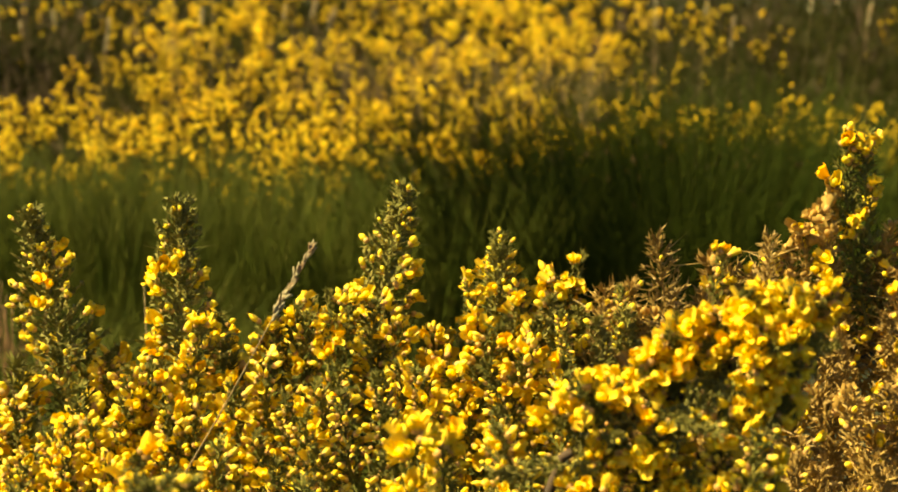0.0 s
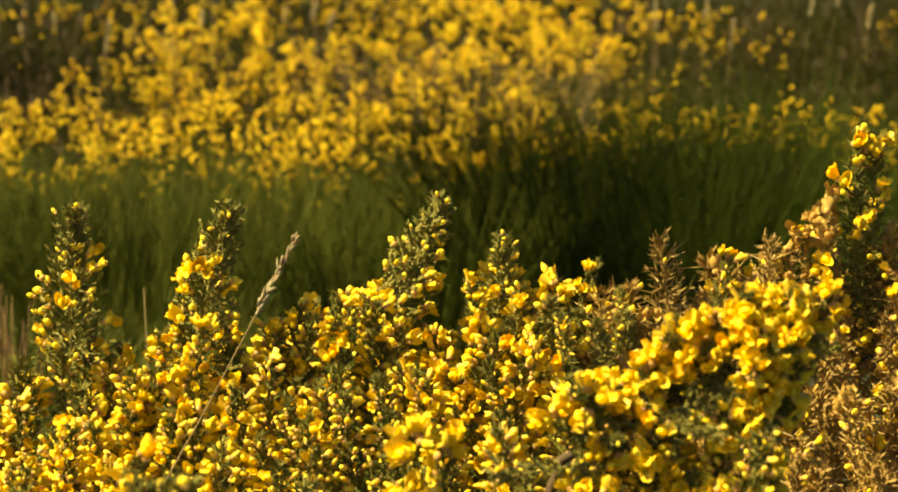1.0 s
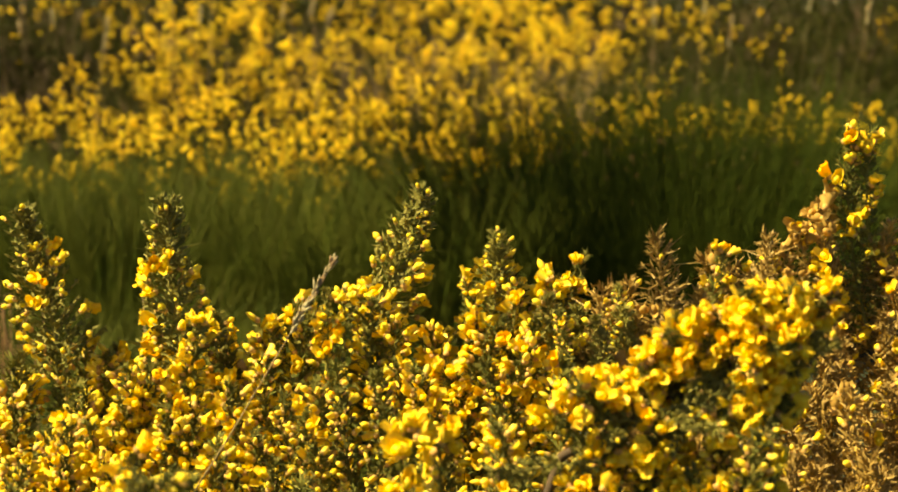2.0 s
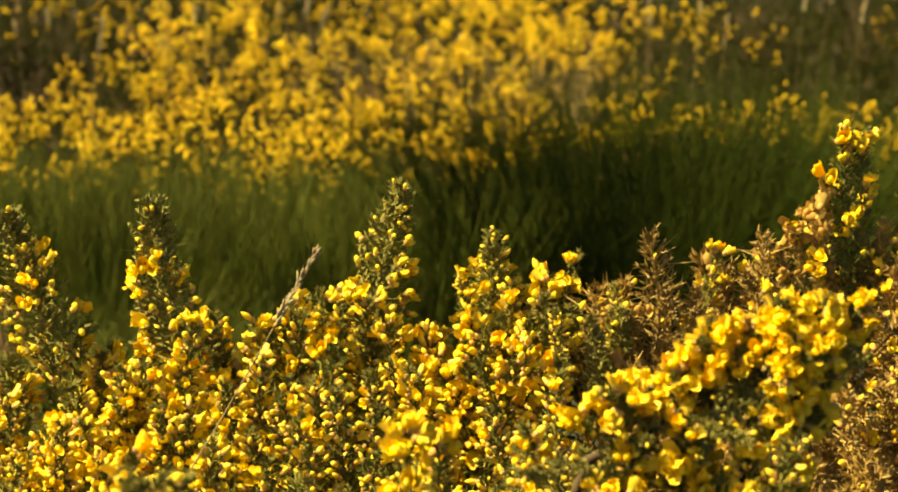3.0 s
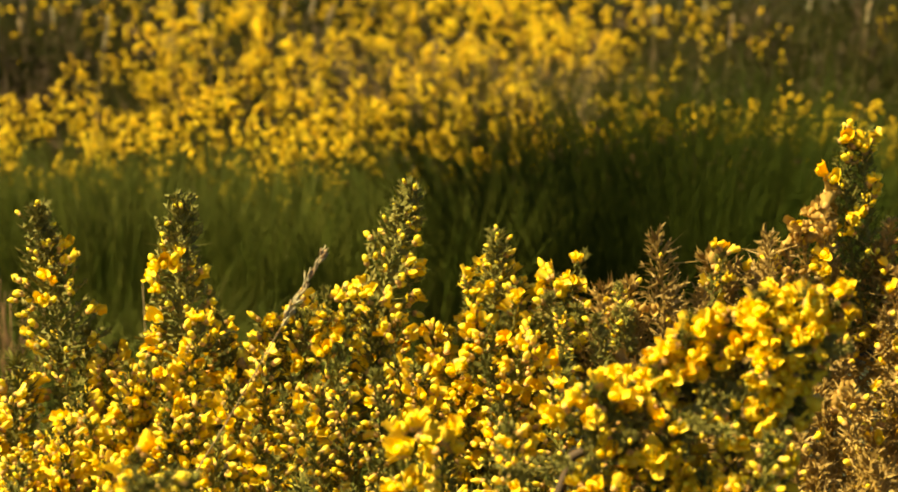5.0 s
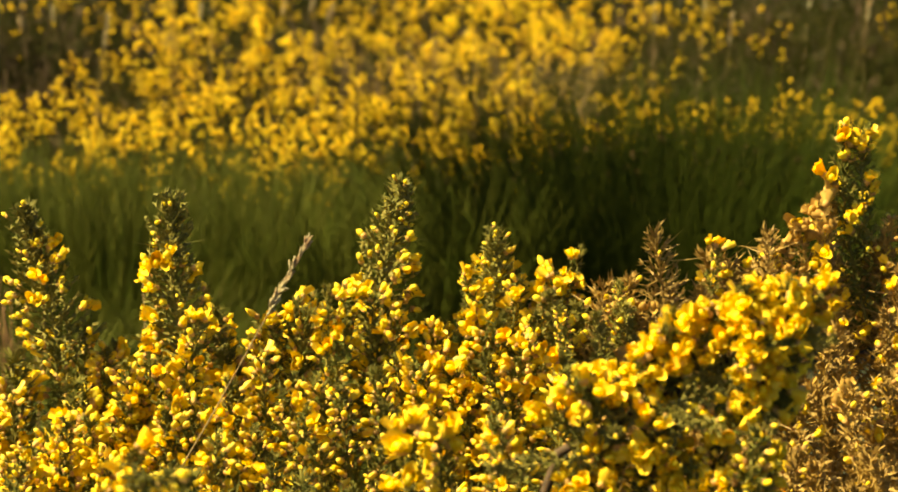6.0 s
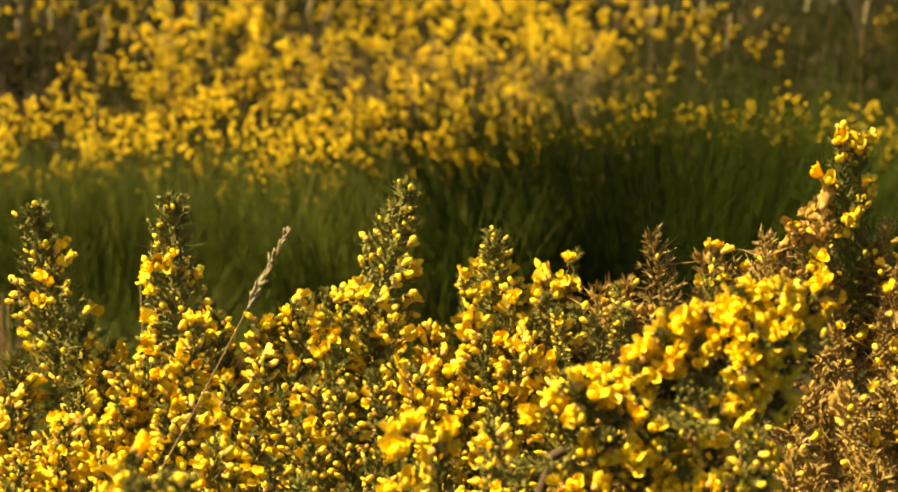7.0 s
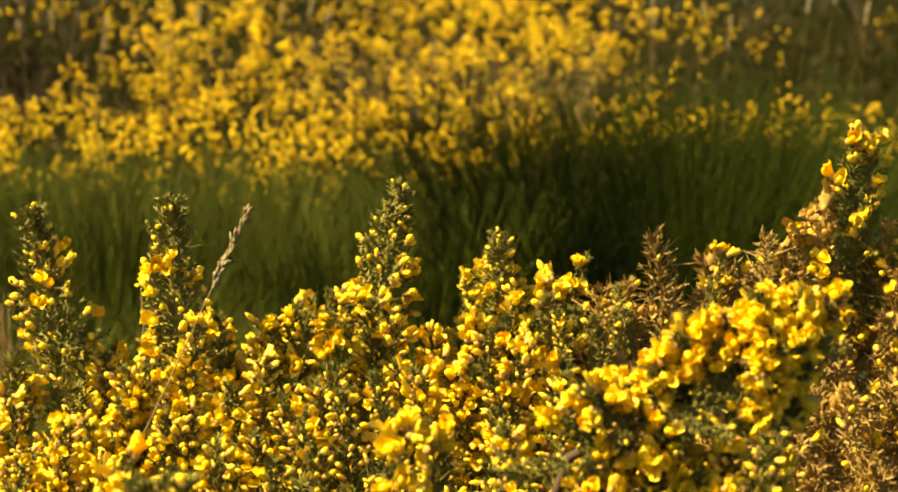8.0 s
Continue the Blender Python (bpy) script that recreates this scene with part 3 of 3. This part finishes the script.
# ---------------------------------------------------------------- the far gorse
def far_bush(seed, flowers, shoots=120, radius=0.50, height=0.46, spines=24, size=1.0):
    """Foliage and blossom of a low, wide gorse bush some way off; the foliage colour includes the shade between
    flowers.
    """
    r = random.Random(seed)
    leaf, bloom = Shape(), Shape()
    for i in range(shoots):
        a, q = i * 2.39996, math.sqrt((i + 0.5) / shoots)
        h = height * (1 - 0.45 * q ** 2.2) * r.uniform(0.86, 1.12)
        p = Vector((math.cos(a) * q * radius, math.sin(a) * q * radius, h))
        d = tilted(Vector((math.cos(a) * q * 0.7, math.sin(a) * q * 0.7, 1)).normalized(), 0.18, r)
        foot = p - d * 0.20
        leaf.spike(foot, d, 0.20, 0.003)
        for k in range(spines):
            u = r.random()
            e = tilted(d, 0.85, r)
            leaf.spike(foot + d * (0.2 * u), e, r.uniform(0.016, 0.036) * (1.2 - 0.6 * u) * size, 0.0029 * size)
        leaf.tube([Vector((p.x * 0.2, p.y * 0.2, -0.03)), Vector((p.x * 0.6, p.y * 0.6, h * 0.45)), foot], [0.008, 0.006, 0.003], 1, 3)
        n = round(flowers * r.uniform(1.4, 2.9)) if r.random() < 0.42 else 0
        for k in range(n):
            c = foot + d * (0.20 * r.uniform(0.65, 1.0)) + Vector((r.gauss(0, 1), r.gauss(0, 1), r.gauss(0, 1))) * 0.012
            e = tilted(d, 0.7, r)
            bloom.pod(c, e, r.uniform(0.014, 0.020) * size, 0.0056 * size, 0.0070 * size, 0, 3, 4, 0.55)
            if r.random() < 0.5:
                bloom.pod(c + e * 0.006, tilted(e, 0.9, r), 0.014, 0.0076, 0.0028, 0, 3, 4, 0.6)
    return leaf.mesh("foliage", SPINE_FAR_SHADED, WOOD, smooth=False), bloom.mesh("blossom", PETAL_FAR)


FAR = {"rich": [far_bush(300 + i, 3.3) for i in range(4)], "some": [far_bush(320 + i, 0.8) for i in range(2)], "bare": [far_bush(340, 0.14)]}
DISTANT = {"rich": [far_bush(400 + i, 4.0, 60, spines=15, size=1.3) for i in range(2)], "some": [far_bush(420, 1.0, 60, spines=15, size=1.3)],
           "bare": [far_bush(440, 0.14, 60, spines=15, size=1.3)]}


def put_far(kind, x, y, turn, size, rgen):
    ob = thing("gorse_bush", x, y, 0.0, {"rich": "low gorse bush covered in golden yellow flowers", "some": "low gorse bush with scattered yellow flowers",
                                          "bare": "low gorse bush almost without flowers, green foliage darkened with painted shade"}[kind], "gorse bush", "gorse bushes behind the rushes")
    ob.rotation_euler.z = turn
    leaf, bloom = rgen.choice(FAR[kind] if y < 13.4 else DISTANT[kind])
    tagged(child("foliage", leaf, ob, scale=size), kind="stuff")
    tagged(child("blossom", bloom, ob, scale=size, label="golden yellow blossom"), kind="stuff")


rg = random.Random(21)
for j in range(12):
    y = 10.15 + 0.72 * j
    half = 0.16 * y + 0.3
    n = round(2 * half / 0.62)
    for i in range(n):
        x = -half + 2 * half * (i + 0.5 + rg.uniform(-0.25, 0.25)) / n
        yy = y + rg.uniform(-0.22, 0.22)
        side = x / yy
        kind = "rich"
        if side > 0.035 and yy > 11.2:
            kind = "some" if rg.random() < 0.30 else "bare"
        if side < -0.09 and 11.9 < yy < 14.2 or side > 0.085 and yy > 11.6:
            kind = "bare" if rg.random() < (0.5 if side < 0 else 0.85) else "some"
        elif side < -0.08 and yy > 12.8 or yy > 14.2 and rg.random() < 0.45:
            kind = "some" if rg.random() < 0.5 else "bare"
        # a narrow run of bare, darkened bushes stands in for a patch of shadow
        if abs(side + 0.040) < 0.013 and 13.0 < yy < 16:
            kind = "bare"
        put_far(kind, x, yy, rg.uniform(0, 6.28), rg.uniform(0.75, 1.2), rg)


# ---------------------------------------------------------------- dry stalks
def culm(name, base, tip, seed, label, head=0.11, r=0.0012, category="grass stalk", mat=STRAW, bow=0.95):
    """A dry grass stalk with its seed head; the object's origin is its root."""
    rg = random.Random(seed)
    base, tip = Vector(base), Vector(tip)
    ob = thing(name, *base, label, category, "dry grass stalks")
    d = tip - base
    side = Vector((d.x, 0, 0)) * bow
    pts = [d * u + side * (u * u - u) for u in (0, 0.2, 0.4, 0.6, 0.8, 1.0)]
    s = Shape()
    s.tube(pts, [r, r, r * 0.9, r * 0.8, r * 0.6, r * 0.3], 0, 5)
    child("stalk", s.mesh("stalk", mat), ob)
    if head:
        h = Shape()
        e = (pts[-1] - pts[-2]).normalized()
        for i in range(80):
            u = rg.random()
            q = pts[-1] - e * (head * u)
            h.pod(q, tilted(e, 0.22, rg), rg.uniform(0.010, 0.017), 0.0022, 0.0022, 0, 3, 4, 0.4)
        child("seed_head", h.mesh("seed_head", SEED), ob, label="pale feathery seed head")
    return ob


culm_a = culm("grass_stalk", (-0.800, 3.95, 0.0), (-0.178, 3.95, 1.014), 1, "pale dry grass stalk with a feathery seed head", 0.10, 0.0018, bow=-0.15)
culm_c = culm("grass_stalk", (-0.50, 5.6, 0.0), (-0.515, 5.6, 0.70), 3, "short dry straw stalk standing upright", 0.0, 0.002)
for k, (x, lean, h) in enumerate(((1.15, 0.05, 0.74), (1.21, 0.08, 0.76), (1.30, 0.10, 0.72), (1.37, 0.02, 0.70), (1.47, 0.07, 0.66), (-1.47, -0.06, 0.68), (-1.40, -0.05, 0.66),
                                   (-1.28, -0.06, 0.69), (-0.62, 0.16, 0.72), (-0.58, 0.12, 0.74), (-0.60, 0.20, 0.70), (-0.55, 0.15, 0.68), (-0.66, 0.10, 0.71), (-0.88, 0.04, 0.70))):
    culm("grass_stalk", (x, 11.4, 0.0), (x + lean, 11.4, h), 300 + k, "tall dry grass stalk with a thin pale seed head", 0.05, 0.0009)
rg = random.Random(31)
for i in range(12):
    x, y = rg.uniform(-1.55, 1.75), rg.uniform(10.6, 12.4)
    lean = rg.uniform(-0.12, 0.12)
    h = rg.uniform(0.65, 0.95)
    culm("grass_stalk", (x, y, 0.0), (x + lean, y + rg.uniform(-0.1, 0.1), h), 100 + i, "tall dry grass stalk with a thin pale seed head", 0.10, 0.0016)
for i in range(28):
    x, y = rg.uniform(-0.92, -0.80), rg.uniform(6.2, 6.7)
    culm("dead_stalk", (x, y, 0.0), (x + rg.uniform(-0.06, 0.06), y, rg.uniform(0.40, 0.56)), 200 + i, "reddish brown dead stalk", 0.0, 0.003, "dead stalk", STRAW_RED)


# ---------------------------------------------------------------- wind
TIMES = (0.0, 0.5, 1.0, 1.5, 3.0, 3.5, 4.0, 4.5, 6.0, 6.5, 7.0, 7.5, 8.0)


def sway(ob, degrees, nod=0.0):
    """Rocks ob about its foot, across the view, by these degrees at TIMES; nod adds a share of it along the view."""
    rest = ob.matrix_basis.copy()
    place, turn, size = rest.decompose()
    rows = []
    for t, a in zip(TIMES, degrees):
        rock = Matrix.Rotation(radians(a), 4, "Y") @ Matrix.Rotation(radians(a * nod), 4, "X")
        rows.append((t, Matrix.Translation(place) @ rock @ turn.to_matrix().to_4x4()))
    walk(ob, rows)
    ob.scale = size


def motions():
    sway(spire_a, (-2.3, -5.5, 11.5, 2.1, -7.2, -5.9, 0, 2.1, -3.8, -2.5, 0.4, 1.1, -0.2))
    sway(spire_b, (-0.4, -1.8, 14.0, 2.3, -7.0, -5.5, 0, 0.8, -2.7, -4.1, -1.4, -1.0, -2.3))
    sway(spire_c, (-0.9, -0.7, 11.0, 9.2, 0, -0.7, 0, 2.5, -1.6, 2.2, 0.9, 1.6, -1.8))
    sway(spire_d, (1.1, 0.8, 1.4, 1.1, 0.8, 0.3, 0, 0.3, -0.6, -0.3, -0.3, 0, 1.1))
    sway(spire_e, (-0.6, -0.9, 6.0, 2.4, 0.6, 0, 0, 1.8, -0.9, -0.3, -1.2, 0.9, 2.4))
    sway(spire_f, (-0.2, 0, 1.6, 1.1, 0, 0, 0, 0.2, -0.4, -0.7, 0, -0.4, 0))
    sway(spire_g, (0.6, 0.6, 4.2, 1.8, 1.2, 0.9, 0, 1.8, -1.8, -0.3, -0.9, 0, 1.5))
    sway(spire_h, (-0.2, 0.6, 3.5, 2.2, 0.5, 0.3, 0, 0.3, -1.1, -1.1, -1.1, 1.3, 2.6))
    sway(torch_m, (1.0, 0.6, 3.0, 1.2, -0.2, -0.4, 0, -0.3, 0.5, 0.8, 0.8, 2.0, 2.2))
    sway(spire_k, (-0.2, 0.6, 3.3, 2.0, 0.5, 0.3, 0, 0.3, -1.1, -1.1, -1.0, 1.2, 2.4))
    sway(bush_d, (-0.9, -1.0, -0.9, -1.6, 1.4, 0.7, 0, 0.05, -1.0, -1.6, -1.2, 0.85, -0.2))
    sway(bush_a, (0.0, 0.1, 0.25, 0.1, -0.05, -0.1, 0, 0.05, -0.1, -0.1, 0, 0.1, 0), 0.3)
    sway(bush_b, (0.1, 0.05, 0.3, 0.2, 0.1, 0.05, 0, 0.15, 0.1, 0.15, 0.1, 0.25, 0.2), 0.3)
    sway(bush_e, (0.2, 0.2, 0.2, 0, 0.3, -0.2, 0, 0.2, 0.1, 0, 0.1, 0, -0.3), 0.3)
    sway(culm_a, (0.6, 1.0, -0.5, 2.4, 1.3, 1.5, 0, 1.5, 0.4, -2.0, -0.8, -2.6, -3.4))
    sway(big_rush, (0, 0.3, 0.6, 0.4, -0.3, -0.2, 0, 0.3, 0.2, -0.2, -0.4, 0.2, 0.3))


motions()
